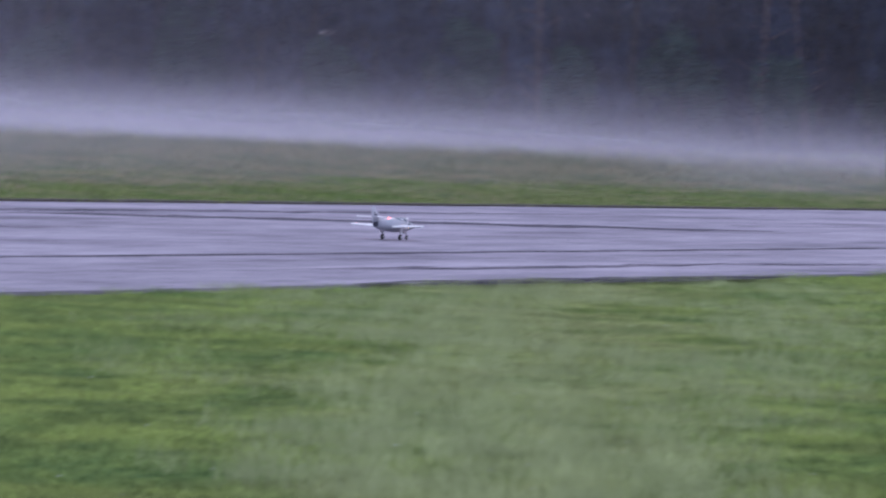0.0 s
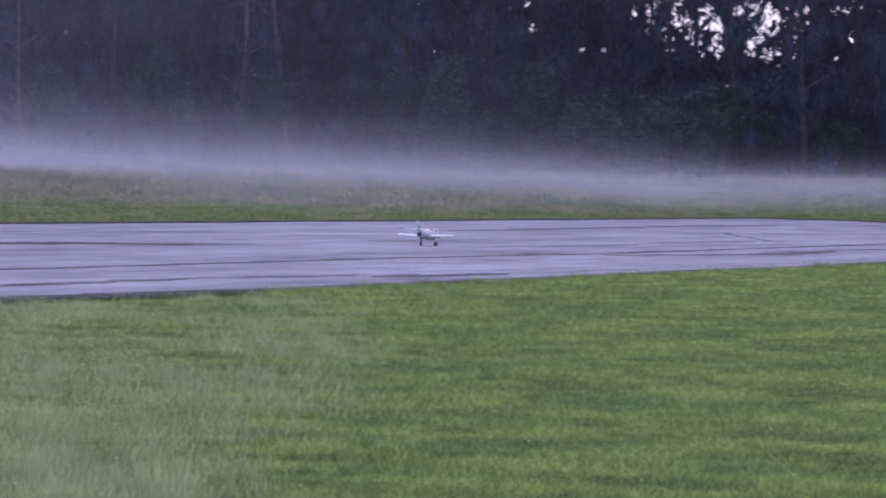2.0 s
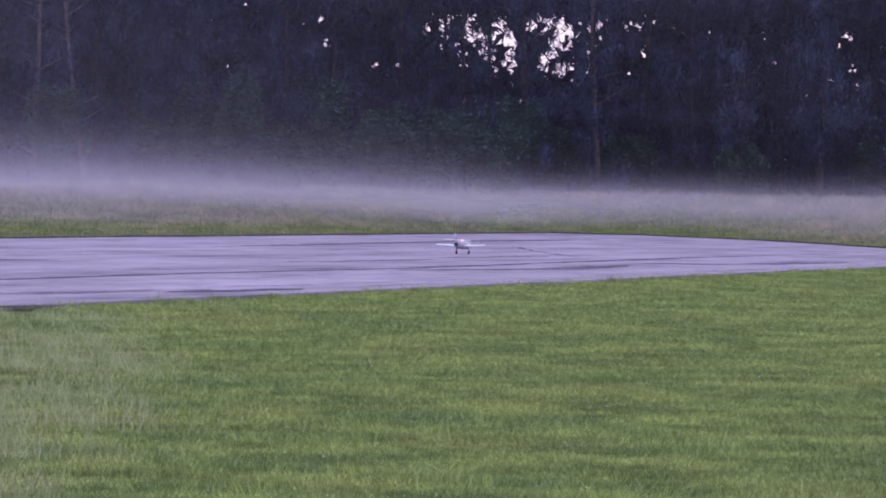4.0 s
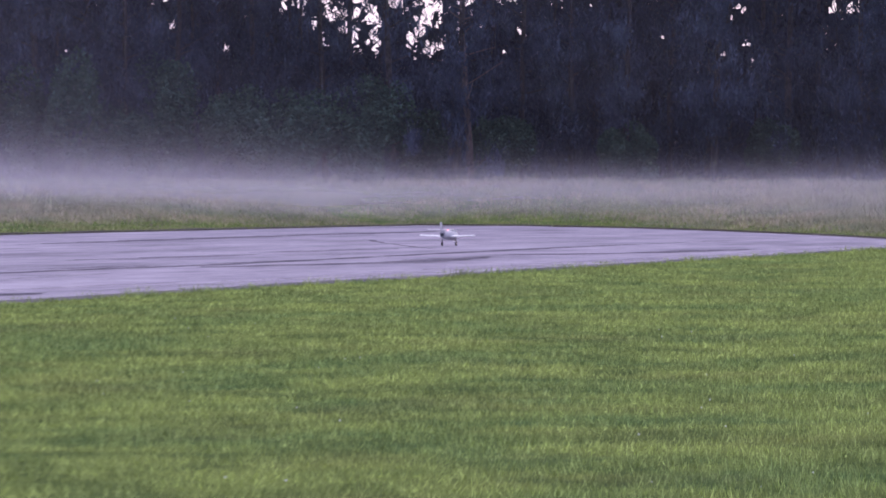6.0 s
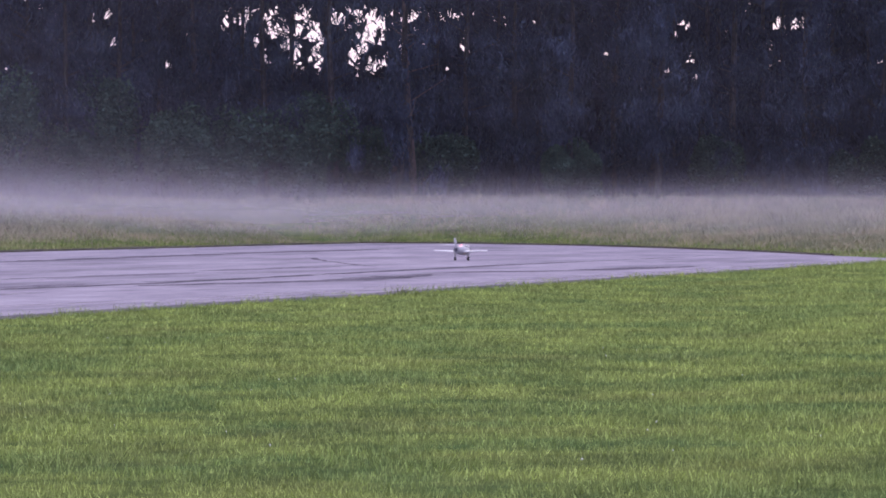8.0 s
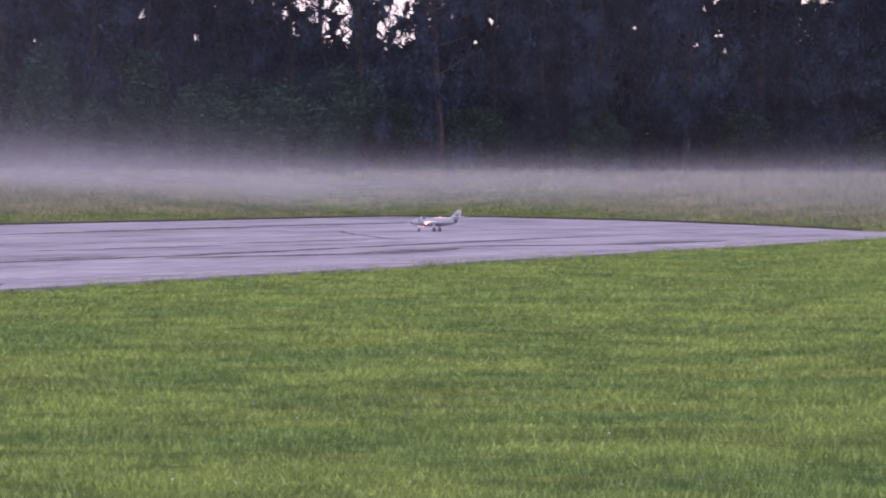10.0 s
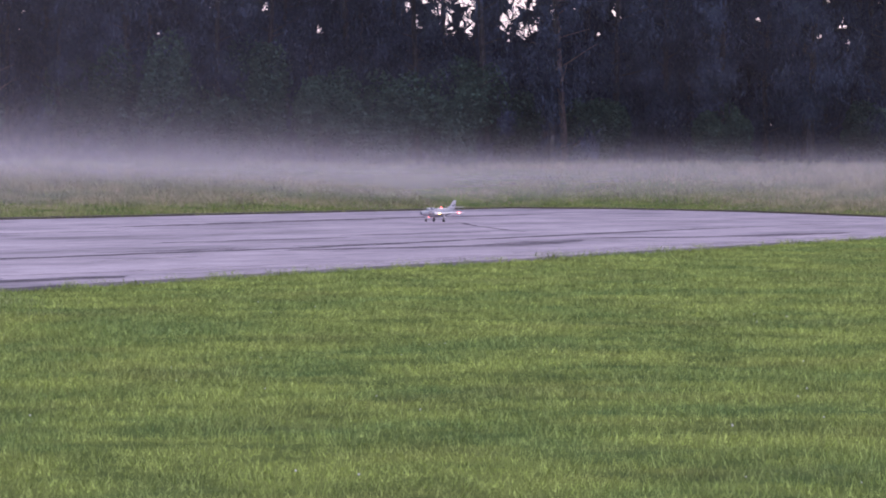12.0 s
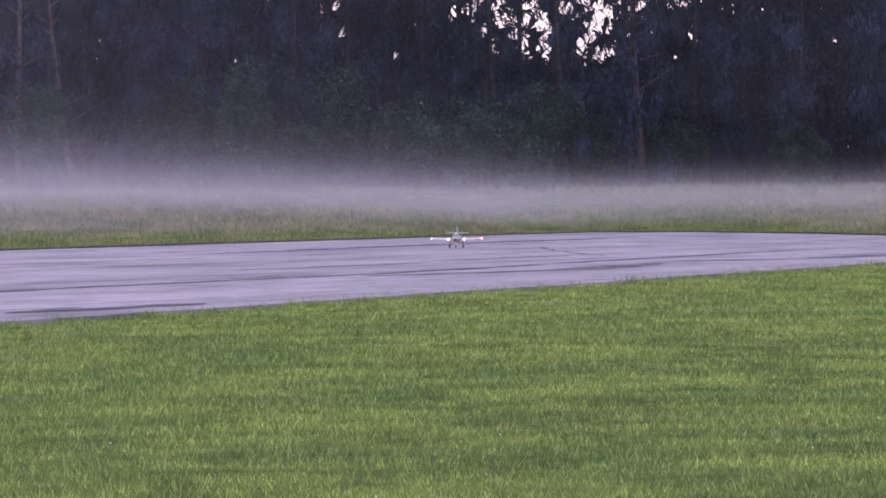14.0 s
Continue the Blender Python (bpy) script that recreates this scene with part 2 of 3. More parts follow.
def mesh_from(name, verts, faces, mat, parent=None):
    """A mesh from an (n, 3) array and an (m, k) array of indices."""
    verts, faces = np.asarray(verts, np.float32), np.asarray(faces, np.int32)
    me = bpy.data.meshes.new(name)
    k = faces.shape[1]
    me.vertices.add(len(verts))
    me.vertices.foreach_set("co", verts.ravel())
    me.loops.add(faces.size)
    me.loops.foreach_set("vertex_index", faces.ravel())
    me.polygons.add(len(faces))
    me.polygons.foreach_set("loop_start", np.arange(0, faces.size, k, dtype=np.int32))
    me.update(calc_edges=True)
    me.materials.append(mat)
    ob = new(name, me)
    if parent:
        ob.parent = parent
    return ob


def box(bm, x0, x1, y0, y1, z0, z1):
    c = Matrix.LocRotScale(((x0 + x1) / 2, (y0 + y1) / 2, (z0 + z1) / 2), None, (x1 - x0, y1 - y0, z1 - z0))
    bmesh.ops.create_cube(bm, size=1, matrix=c)


def loft(bm, rings, cap=True):
    """Skin a row of equally long rings of points."""
    rows = [[bm.verts.new(p) for p in ring] for ring in rings]
    n = len(rows[0])
    for a, b in zip(rows, rows[1:]):
        for i in range(n):
            bm.faces.new((a[i], a[(i + 1) % n], b[(i + 1) % n], b[i]))
    if cap:
        bm.faces.new(rows[0][::-1])
        bm.faces.new(rows[-1])
    bmesh.ops.recalc_face_normals(bm, faces=bm.faces)


def spot(s, n, z=0.0):
    """A place s metres along the runway's bearing and n metres across it."""
    return ALONG * s + ACROSS * n + Vector((0, 0, z))


rng = np.random.default_rng(5)

# outline of the paved strip's slanted far end, in runway coordinates
END = [(183.0, FAR), (182.0, 55.5), (172.0, 47.0), (162.0, 41.0), (149.0, 34.0), (138.0, 29.0), (130.0, NEAR)]


def inside_strip(s, n):
    """How far inside the paving a place lies, metres (negative outside)."""
    end = np.interp(n, [NEAR, 29.0, 34.0, 41.0, 47.0, 55.5, FAR], [130, 138, 149, 162, 172, 182, 183])
    return np.minimum(np.minimum(n - NEAR, FAR - n), end - s)


def rise(x, y):
    """Height of the ground: level to the runway's far edge, then the meadow climbs gently to the wood."""
    x, y = np.asarray(x, float), np.asarray(y, float)
    s, n = x * math.sin(TH) + y * math.cos(TH), -x * math.cos(TH) + y * math.sin(TH)
    out = -inside_strip(s, n)
    east = y - 128 - 0.25 * (x - 49)
    b = np.clip(np.where(n > 32.5, out, np.minimum(out, east)) - 3.0, 0, None)
    return 1.9 * b / (b + np.clip(203 - y, 0.01, None))


# ---------- ground ----------
def ground():
    bm = bmesh.new()
    xs = [-3000, -600, -150] + list(np.arange(-60, 161, 2.5)) + [300, 800, 3000]
    ys = [-3000, -500, -100] + [-40, -20, 0, 20] + list(np.arange(40, 261, 2.5)) + [500, 1200, 4000]
    grid = [[bm.verts.new((x, y, -0.06 + float(rise(x, y)))) for x in xs] for y in ys]
    for j in range(len(ys) - 1):
        for i in range(len(xs) - 1):
            bm.faces.new((grid[j][i], grid[j][i + 1], grid[j + 1][i + 1], grid[j + 1][i]))
    return tagged(part("ground", bm, M_TURF), "mown green turf with dry straw-coloured patches", "grass field", kind="structure")


ground()

def wobble(s, seed, size=0.25):
    return size * (noise.noise((s * 0.13, seed, 0)) + 0.5 * noise.noise((s * 0.9, seed, 3)))


def runway():
    bm = bmesh.new()
    near = [(s, NEAR + wobble(s, 1.0)) for s in range(-140, 130, 1)]
    far = [(s, FAR + wobble(s, 7.0)) for s in range(-140, 183, 1)]
    ring = near + END[::-1] + far[::-1]
    top = [bm.verts.new(spot(s, n, 0.0)) for s, n in ring]
    low = [bm.verts.new(spot(s, n, -0.3)) for s, n in ring]
    bm.faces.new(top)
    for i in range(len(ring)):
        j = (i + 1) % len(ring)
        bm.faces.new((top[i], low[i], low[j], top[j]))
    bmesh.ops.recalc_face_normals(bm, faces=bm.faces)
    bmesh.ops.triangulate(bm, faces=bm.faces)
    return tagged(part("runway", bm, M_ASPHALT), "damp lavender-grey asphalt runway with painted pale sky sheen and dark streaks", "runway", kind="structure")


strip = runway()


def ribbon(name, pts, width, mat, z, label, seed):
    """A thin uneven band lying on the asphalt, tapering at both ends."""
    bm = bmesh.new()
    fine = []
    for (s0, n0), (s1, n1) in zip(pts, pts[1:]):
        k = max(2, int(abs(s1 - s0) / 0.7) + 2)
        fine += [(s0 + (s1 - s0) * i / k, n0 + (n1 - n0) * i / k) for i in range(k)]
    fine.append(pts[-1])
    left, right = [], []
    for i, (s, n) in enumerate(fine):
        u = i / (len(fine) - 1)
        w = width * min(1, 6 * u, 6 * (1 - u)) * (0.75 + 0.6 * noise.noise((s * 0.5, seed, 1)))
        w = max(w, 0.01)
        c = n + 0.12 * noise.noise((s * 0.35, seed, 9))
        left.append(bm.verts.new(spot(s, c - w / 2, z)))
        right.append(bm.verts.new(spot(s, c + w / 2 * (1 + 0.5 * noise.noise((s * 1.3, seed, 4))), z)))
    for i in range(len(fine) - 1):
        bm.faces.new((left[i], left[i + 1], right[i + 1], right[i]))
    bmesh.ops.recalc_face_normals(bm, faces=bm.faces)
    return part(name, bm, mat, strip, label)


# ---------- marks on the asphalt ----------
ribbon("tar_seam", [(-60, 33.0), (20, 32.8), (70, 33.2), (84, 32.4), (112, 33.3), (140, 33.0)], 0.8, M_SEAM, 0.004, "long dark tar seam", 1)
ribbon("damp_streak", [(80, 31.6), (88, 29.6), (97, 30.4)], 1.7, M_DAMP, 0.005, "damp dark streak", 2)
ribbon("damp_streak", [(98, 31.2), (104, 28.4), (113, 27.6)], 1.7, M_DAMP, 0.006, "damp dark streak", 3)
ribbon("damp_streak", [(53.5, 26.6), (56.5, 26.2), (59.5, 26.0)], 1.2, M_TREAD, 0.005, "damp dark streak", 4)
ribbon("damp_streak", [(60, 52.5), (66, 49.8), (74, 45.5), (82, 42.0)], 3.8, M_TREAD, 0.004, "broad dark tyre streak", 5)
ribbon("damp_streak", [(16, 41.5), (28, 39.6), (38, 38.8)], 2.4, M_DAMP, 0.004, "damp dark streak", 6)
ribbon("damp_streak", [(0, 54.0), (40, 53.5), (66, 54.5), (96, 53.8)], 2.2, M_DAMP, 0.004, "damp dark streak", 7)
# this thin curve stands for a faint line of reflected light, drawn dark
ribbon("damp_streak", [(131, 45.5), (120, 41.0), (108, 35.4)], 0.3, M_DAMP, 0.005, "curved thin dark line in place of a faint reflection", 9)
ribbon("damp_streak", [(110, 49.5), (140, 51.0), (160, 51.0)], 1.7, M_DAMP, 0.006, "damp dark streak", 10)
ribbon("damp_streak", [(34, 28.6), (44, 28.0), (50, 28.4)], 1.1, M_DAMP, 0.005, "damp dark streak", 11)
marks = random.Random(8)
for i in range(20):
    s0, n0, ln = marks.uniform(18, 150), marks.uniform(27.5, 55), marks.uniform(4, 13)
    if n0 < 24 + (s0 + ln - 126) * 0.45 or n0 > 56:
        continue
    tilt = marks.uniform(-0.16, 0.06) * ln
    ribbon("damp_streak", [(s0, n0), (s0 + ln / 2, n0 + tilt * 0.7), (s0 + ln, n0 + tilt)], marks.uniform(0.5, 1.9), M_FAINT if i % 2 else M_DUST, 0.0032 + 0.00002 * i, "faint streak", 30 + i)
ribbon("dusty_edge", [(60, 25.8), (70, 25.9), (95, 25.8), (128, 25.8)], 1.8, M_DUST, 0.0045, "pale dusty edge of the asphalt", 15)
ribbon("broken_edge", [(30.0, 24.85), (36, 24.65), (40, 24.5), (44.0, 24.4)], 1.6, M_EDGE, 0.008, "crumbled black edge of the asphalt", 12)


def bank():
    """A low dark bank drawing the shadow where the meadow's turf overhangs the paving."""
    line = [(s, FAR + 0.12 + wobble(s, 7.0)) for s in range(-140, 183, 1)] + [(s + 0.2, n + 0.1) for s, n in END[:-1]]
    bm = bmesh.new()
    rows = [[bm.verts.new(spot(s + dn * (0.7 if i > 322 else 0), n + dn * (0.4 if i > 322 else 1), z + 0.02 * noise.noise((s * 0.7, dn, 0)))) for i, (s, n) in enumerate(line)]
            for dn, z in ((0.0, -0.2), (0.03, 0.055), (0.5, 0.07), (1.4, -0.05))]
    for a, c in zip(rows, rows[1:]):
        for i in range(len(line) - 1):
            bm.faces.new((a[i], a[i + 1], c[i + 1], c[i]))
    bmesh.ops.recalc_face_normals(bm, faces=bm.faces)
    tagged(part("soil_bank", bm, M_BANK_SHADE), "low dark bank standing in for the shadow along the runway's far edge", "soil", kind="structure")


bank()


# ---------- grass ----------
def blades(name, x, y, height, width, lean, mat, base=-0.06):
    """Single bent blades, each two triangles tall, as one mesh."""
    k = len(x)
    turn, tip = rng.uniform(0, 2 * np.pi, k), rng.uniform(0, 2 * np.pi, k)
    dx, dy = np.cos(turn) * width / 2, np.sin(turn) * width / 2
    lx, ly = np.cos(tip) * lean * height, np.sin(tip) * lean * height
    base = base + rise(x, y)
    v = np.empty((k, 3, 3))
    v[:, 0] = np.stack([x - dx, y - dy, base], 1)
    v[:, 1] = np.stack([x + dx, y + dy, base], 1)
    v[:, 2] = np.stack([x + lx, y + ly, base + height], 1)
    return mesh_from(name, v.reshape(-1, 3), np.arange(3 * k).reshape(-1, 3), mat)


def clump(x, y, size, seed):
    """Smooth uneven field between 0 and 1."""
    r = np.random.default_rng(seed)
    f = np.zeros_like(x)
    for i in range(9):
        a, p, w = r.uniform(0, 2 * np.pi), r.uniform(0, 6.3), size * r.uniform(0.6, 1.8)
        f += np.sin((x * np.cos(a) + y * np.sin(a)) * 6.28 / w + p)
    return 1 / (1 + np.exp(-f * 0.6))


def lawn():
    # denser toward the viewer; the wedge in front of the standpoint out to the runway
    k = 2100000
    dist = 23.0 + 130.0 * rng.uniform(0, 1, k) ** 1.5
    bear = rng.uniform(radians(-5), radians(24), k)
    x, y = -7.0 + dist * np.sin(bear), -22.0 + dist * np.cos(bear)
    s, n = x * math.sin(TH) + y * math.cos(TH), -x * math.cos(TH) + y * math.sin(TH)
    inn = inside_strip(s, n)
    cut = inn - 0.9 * clump(s, n, 2.6, 3) * clump(s, n, 0.7, 4) + 0.02 < 0
    keep = cut & (n < 33) & ~((s > 36.0) & (s < 42.8) & (n > 23.75 + 0.4 * clump(s, n, 0.8, 6)))
    x, y = x[keep], y[keep]
    c1, c2 = clump(x, y, 1.1, 11), clump(x, y, 5.0, 12)
    h = (0.006 + 0.036 * rng.random(len(x))) * (0.3 + 1.7 * c1 ** 1.6) * (0.5 + 0.9 * c2) + 0.022
    far_off = np.hypot(x + 3, y + 8) / 44
    h = h * (1 + 1.3 * np.exp(-((inn[keep] - 0.1) / 0.6) ** 2) * c1)
    h = np.where(rng.random(len(x)) < 0.03, h * 1.6, h)
    w = rng.uniform(0.0045, 0.009, len(x)) * np.clip(far_off, 0.75, 3.0)
    ob = blades("grass", x, y, h, w, rng.uniform(0.2, 0.9, len(x)), M_BLADE)
    tagged(ob, "mown green grass of uneven height beside the runway", "grass", kind="stuff")
    # tufts of long dry grass and seed stalks in the pale drift
    k = 420000
    y = 3 + 50 * rng.random(k) ** 1.25
    x = -6.8 + (y + 21.2) * rng.uniform(-0.09, 0.21, k)
    n = -x * math.cos(TH) + y * math.sin(TH)
    u = np.abs((x + 6.8) / (y + 21.2) - 0.080) / 0.105
    tuft = clump(x, y * 0.55, 0.8, 22)
    drift = clump(x, y * 0.5, 3.0, 21) * (0.25 + 0.9 * tuft) * np.clip(1.35 - u, 0, 1)
    keep = (n < NEAR - 0.4) & (drift > 0.20 + rng.random(k) * 0.85)
    x, y, tuft = x[keep], y[keep], tuft[keep]
    ob = blades("seed_stalks", x, y, (0.06 + 0.13 * rng.random(len(x))) * (0.6 + 0.9 * tuft), rng.uniform(0.005, 0.010, len(x)), rng.uniform(0.1, 0.8, len(x)), M_STALK)
    tagged(ob, "pale dry seed stalks standing in the turf", "dry grass", kind="stuff")
    # turf past the runway's slanted end
    k = 90000
    x, y = rng.uniform(40, 75, k), rng.uniform(95, 150, k)
    s, n = x * math.sin(TH) + y * math.cos(TH), -x * math.cos(TH) + y * math.sin(TH)
    keep = (inside_strip(s, n) < 0.1) & (n < 32) & (y < 133 + 0.25 * (x - 49))
    x, y = x[keep], y[keep]
    ob = blades("grass", x, y, rng.uniform(0.05, 0.13, len(x)), rng.uniform(0.015, 0.03, len(x)), rng.uniform(0.2, 0.9, len(x)), M_BLADE)
    tagged(ob, "mown green grass past the runway's end", "grass", kind="stuff")


def meadow():
    k = 900000
    x, y = rng.uniform(-75, 110, k), rng.uniform(45, 212, k)
    s, n = x * math.sin(TH) + y * math.cos(TH), -x * math.cos(TH) + y * math.sin(TH)
    out = -inside_strip(s, n)
    beyond = (n > 32.5) | ((x > 47) & (y > 131 + 0.25 * (x - 49)))
    keep = (out > -0.1) & beyond & ((np.abs(x / y - 0.17) < 0.42))
    x, y, out = x[keep], y[keep], out[keep]
    s_wide = np.interp(s[keep], [70, 95, 120, 150, 182], [5.0, 12.0, 15.0, 9.0, 0.5])
    wide = np.where(n[keep] > FAR, s_wide, 3.5) * (0.7 + 0.6 * clump(x, y, 16.0, 35))
    verge = np.clip((out - wide) / (3.0 + 0.5 * wide), 0, 1)
    c = clump(x, y, 3.0, 31) * (0.4 + clump(x, y, 14.0, 32))
    back = np.clip((y - 140) / 45, 0, 1)
    deep = np.clip((out - wide) / (20 + 0.5 * wide), 0.06, 1)
    h = (0.06 + 0.09 * rng.random(len(x))) * (0.6 + 1.0 * c) + verge * (0.05 + deep * (0.45 * c * rng.random(len(x)) + back * 0.30 * rng.random(len(x))))
    w = rng.uniform(0.03, 0.06, len(x)) * (1 - 0.1 * verge)
    green = verge + 0.35 * clump(x, y, 9.0, 37) < 0.1 + rng.random(len(x)) * 0.75
    a = blades("verge_grass", x[green], y[green], h[green], w[green], rng.uniform(0.1, 0.6, green.sum()), M_VERGE)
    tagged(a, "short green verge grass along the runway's far edge", "grass", kind="stuff")
    g = ~green
    b = blades("meadow_grass", x[g], y[g], h[g], w[g], rng.uniform(0.2, 1.3, g.sum()), M_MEADOW)
    tagged(b, "tall rough meadow grass, brownish green, in the mist", "tall grass", kind="stuff")


def flowers():
    """Tiny white clover heads scattered in the turf."""
    k = 150
    d, a = 24 + 50 * rng.random(k) ** 1.3, rng.uniform(radians(-4), radians(22), k)
    x, y = -7 + d * np.sin(a), -22 + d * np.cos(a)
    n = -x * math.cos(TH) + y * math.sin(TH)
    x, y = x[n < NEAR - 1], y[n < NEAR - 1]
    k = len(x)
    z, r = rng.uniform(0.0, 0.05, k), rng.uniform(0.004, 0.008, k)
    c = np.stack([x, y, z], 1)
    e = np.eye(3) * 1.0
    v = np.stack([c + r[:, None] * e[0], c + r[:, None] * e[1], c - r[:, None] * e[0], c - r[:, None] * e[1], c + r[:, None] * e[2], c - r[:, None] * e[2]], 1)
    f = np.array([(0, 1, 4), (1, 2, 4), (2, 3, 4), (3, 0, 4), (1, 0, 5), (2, 1, 5), (3, 2, 5), (0, 3, 5)])
    faces = (np.arange(k)[:, None, None] * 6 + f[None]).reshape(-1, 3)
    tagged(mesh_from("clover_heads", v.reshape(-1, 3), faces, M_WHITE), "tiny white clover heads in the turf", "flowers", kind="stuff")


lawn()
meadow()
flowers()

# ---------- the wood behind the field ----------
# thin spots in the foliage, where the bright sky shows: bearing offset and height at 205 m, half width, half height
THIN = [(46.9, 10.9, 1.3, 1.2), (49.8, 10.3, 1.2, 1.9), (52.8, 10.0, 1.0, 2.0), (51.3, 11.3, 0.9, 0.8), (48.4, 9.6, 0.5, 0.5), (54.6, 10.9, 0.5, 0.8),
        (57.0, 11.5, 0.7, 0.4), (59.4, 11.5, 0.4, 0.4), (60.3, 6.8, 0.32, 0.32), (69.9, 8.3, 0.3, 0.3), (69.7, 9.0, 0.35, 0.35), (69.6, 10.85, 0.3, 0.35),
        (75.2, 11.2, 1.2, 0.6), (77.6, 10.2, 0.4, 0.6), (42.3, 8.8, 0.3, 0.15), (36.6, 9.9, 0.25, 0.25), (39.4, 9.8, 0.2, 0.15), (50.5, 7.15, 0.2, 0.2),
        (64.5, 11.2, 0.25, 0.2), (71.6, 10.6, 0.2, 0.2)]

_r = random.Random(41)
THIN += [(_r.uniform(33, 82), _r.uniform(7.9, 12.6), _r.uniform(0.10, 0.28), _r.uniform(0.10, 0.28)) for _ in range(24)]
THIN += [(_r.uniform(45, 59), _r.uniform(8.6, 12.4), _r.uniform(0.14, 0.4), _r.uniform(0.14, 0.45)) for _ in range(40)]


def openness(x, y, z):
    """0 where the foliage is whole, up to 1 in the middle of a thin spot."""
    k = 205.0 / y
    px, pz = x * k, 1.6 + (z - 1.6) * k
    o = np.zeros_like(x)
    for cx, cz, rx, rz in THIN:
        rx, rz = max(rx, 0.27), max(rz, 0.27)
        d = np.sqrt(((px - cx) / rx) ** 2 + ((pz - cz) / rz) ** 2)
        o = np.maximum(o, np.clip(1.7 - 1.0 * d, 0, 0.955 if rx < 0.5 else 0.905))
    o *= np.clip((12.2 - pz) / 0.6, 0, 1)
    # twigs cross the thin spots and break them into flecks
    return o * np.where(clump(px, pz * 0.4, 0.75, 77) > 0.24, 1.0, 0.62)


def tapered(bm, a, b, ra, rb, sides=7):
    a, b = Vector(a), Vector(b)
    q = (b - a).to_track_quat("Z", "Y")
    rings = []
    for p, r in ((a, ra), (b, rb)):
        rings.append([p + q @ Vector((r * math.cos(6.2832 * i / sides), r * math.sin(6.2832 * i / sides), 0)) for i in range(sides)])
    loft(bm, rings)


def strands(centres, length, width, droop, seed):
    """Hanging tufts of needle foliage: narrow kites that droop from their centres."""
    r = np.random.default_rng(seed)
    k = len(centres)
    a = r.uniform(0, 2 * np.pi, k)
    side = np.stack([np.cos(a), np.sin(a), r.uniform(-0.3, 0.3, k)], 1) * (width * r.uniform(0.5, 1.4, k))[:, None]
    way = np.stack([r.normal(0, 1 - droop, k), r.normal(0, 1 - droop, k), -np.ones(k) * droop], 1)
    way /= np.linalg.norm(way, axis=1)[:, None]
    ln = (length * r.uniform(0.5, 1.5, k))[:, None]
    top = centres - way * ln * 0.4
    v = np.stack([top + side, centres + way * ln * 0.6, top - side], 1)
    return v.reshape(-1, 3), np.arange(3 * k).reshape(-1, 3)


def pine(x, y, tall, spread, count, seed, sparse, bark=None):
    r = np.random.default_rng(seed)
    root = tagged(new("tree"), "tall dark casuarina tree with drooping needle foliage", "tree", "trees of the wood")
    z0 = float(rise(x, y)) - 0.08
    root.location = (x, y, z0)
    bm = bmesh.new()
    lean = r.normal(0, 0.9 if bark else 0.35, 2)
    knots = [Vector((lean[0] * i / 4 + r.normal(0, 0.10), lean[1] * i / 4, tall * i / 4.2)) for i in range(5)]
    base = r.uniform(0.13, 0.22)
    for i in range(4):
        tapered(bm, knots[i], knots[i + 1], base * (1 - 0.2 * i), base * (0.8 - 0.2 * i) + 0.01)
    limbs = []
    for i in range(int(tall * 1.9)):
        h = r.uniform(0.03, 0.97) * tall
        reach = spread * (1.05 - 0.65 * h / tall) * r.uniform(0.5, 1.0)
        a = r.uniform(0, 6.283)
        start = Vector((lean[0] * h / tall, lean[1] * h / tall, h))
        end = start + Vector((math.cos(a) * reach, math.sin(a) * reach, reach * r.uniform(0.2, 0.75)))
        tapered(bm, start, end, 0.045, 0.012, 4)
        limbs.append((start, end))
    part("trunk", bm, bark or M_BARK, root, "grey-brown bark")
    c, stay = [], []
    plumes = 4
    per = max(1, count // (len(limbs) * plumes))
    for start, end in limbs:
        keep = r.uniform(0.55, 0.97) if r.random() < sparse else 1.05
        for i in range(plumes):
            # a hanging plume of needles: narrow, longer than wide
            u = r.uniform(0.15, 1.08) ** 0.7
            hub = np.array(start) + u * np.array(end - start) + r.normal(0, 0.22, 3)
            size = r.uniform(0.7, 1.5)
            p = hub + r.normal(0, 1, (per, 3)) * np.array([0.23, 0.23, 0.40]) * size
            p[:, 2] -= 0.35 * size
            c.append(p)
            stay.append(np.full(per, keep))
    c = np.concatenate(c)
    o = openness(c[:, 0] + x, c[:, 1] + y, c[:, 2] + z0) * np.concatenate(stay)
    c = c[(r.random(len(c)) > o) & (c[:, 2] > 0.3) & (c[:, 2] < 21)]
    v, f = strands(c, 0.40, 0.045, 0.66, seed)
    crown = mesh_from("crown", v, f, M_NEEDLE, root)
    return root


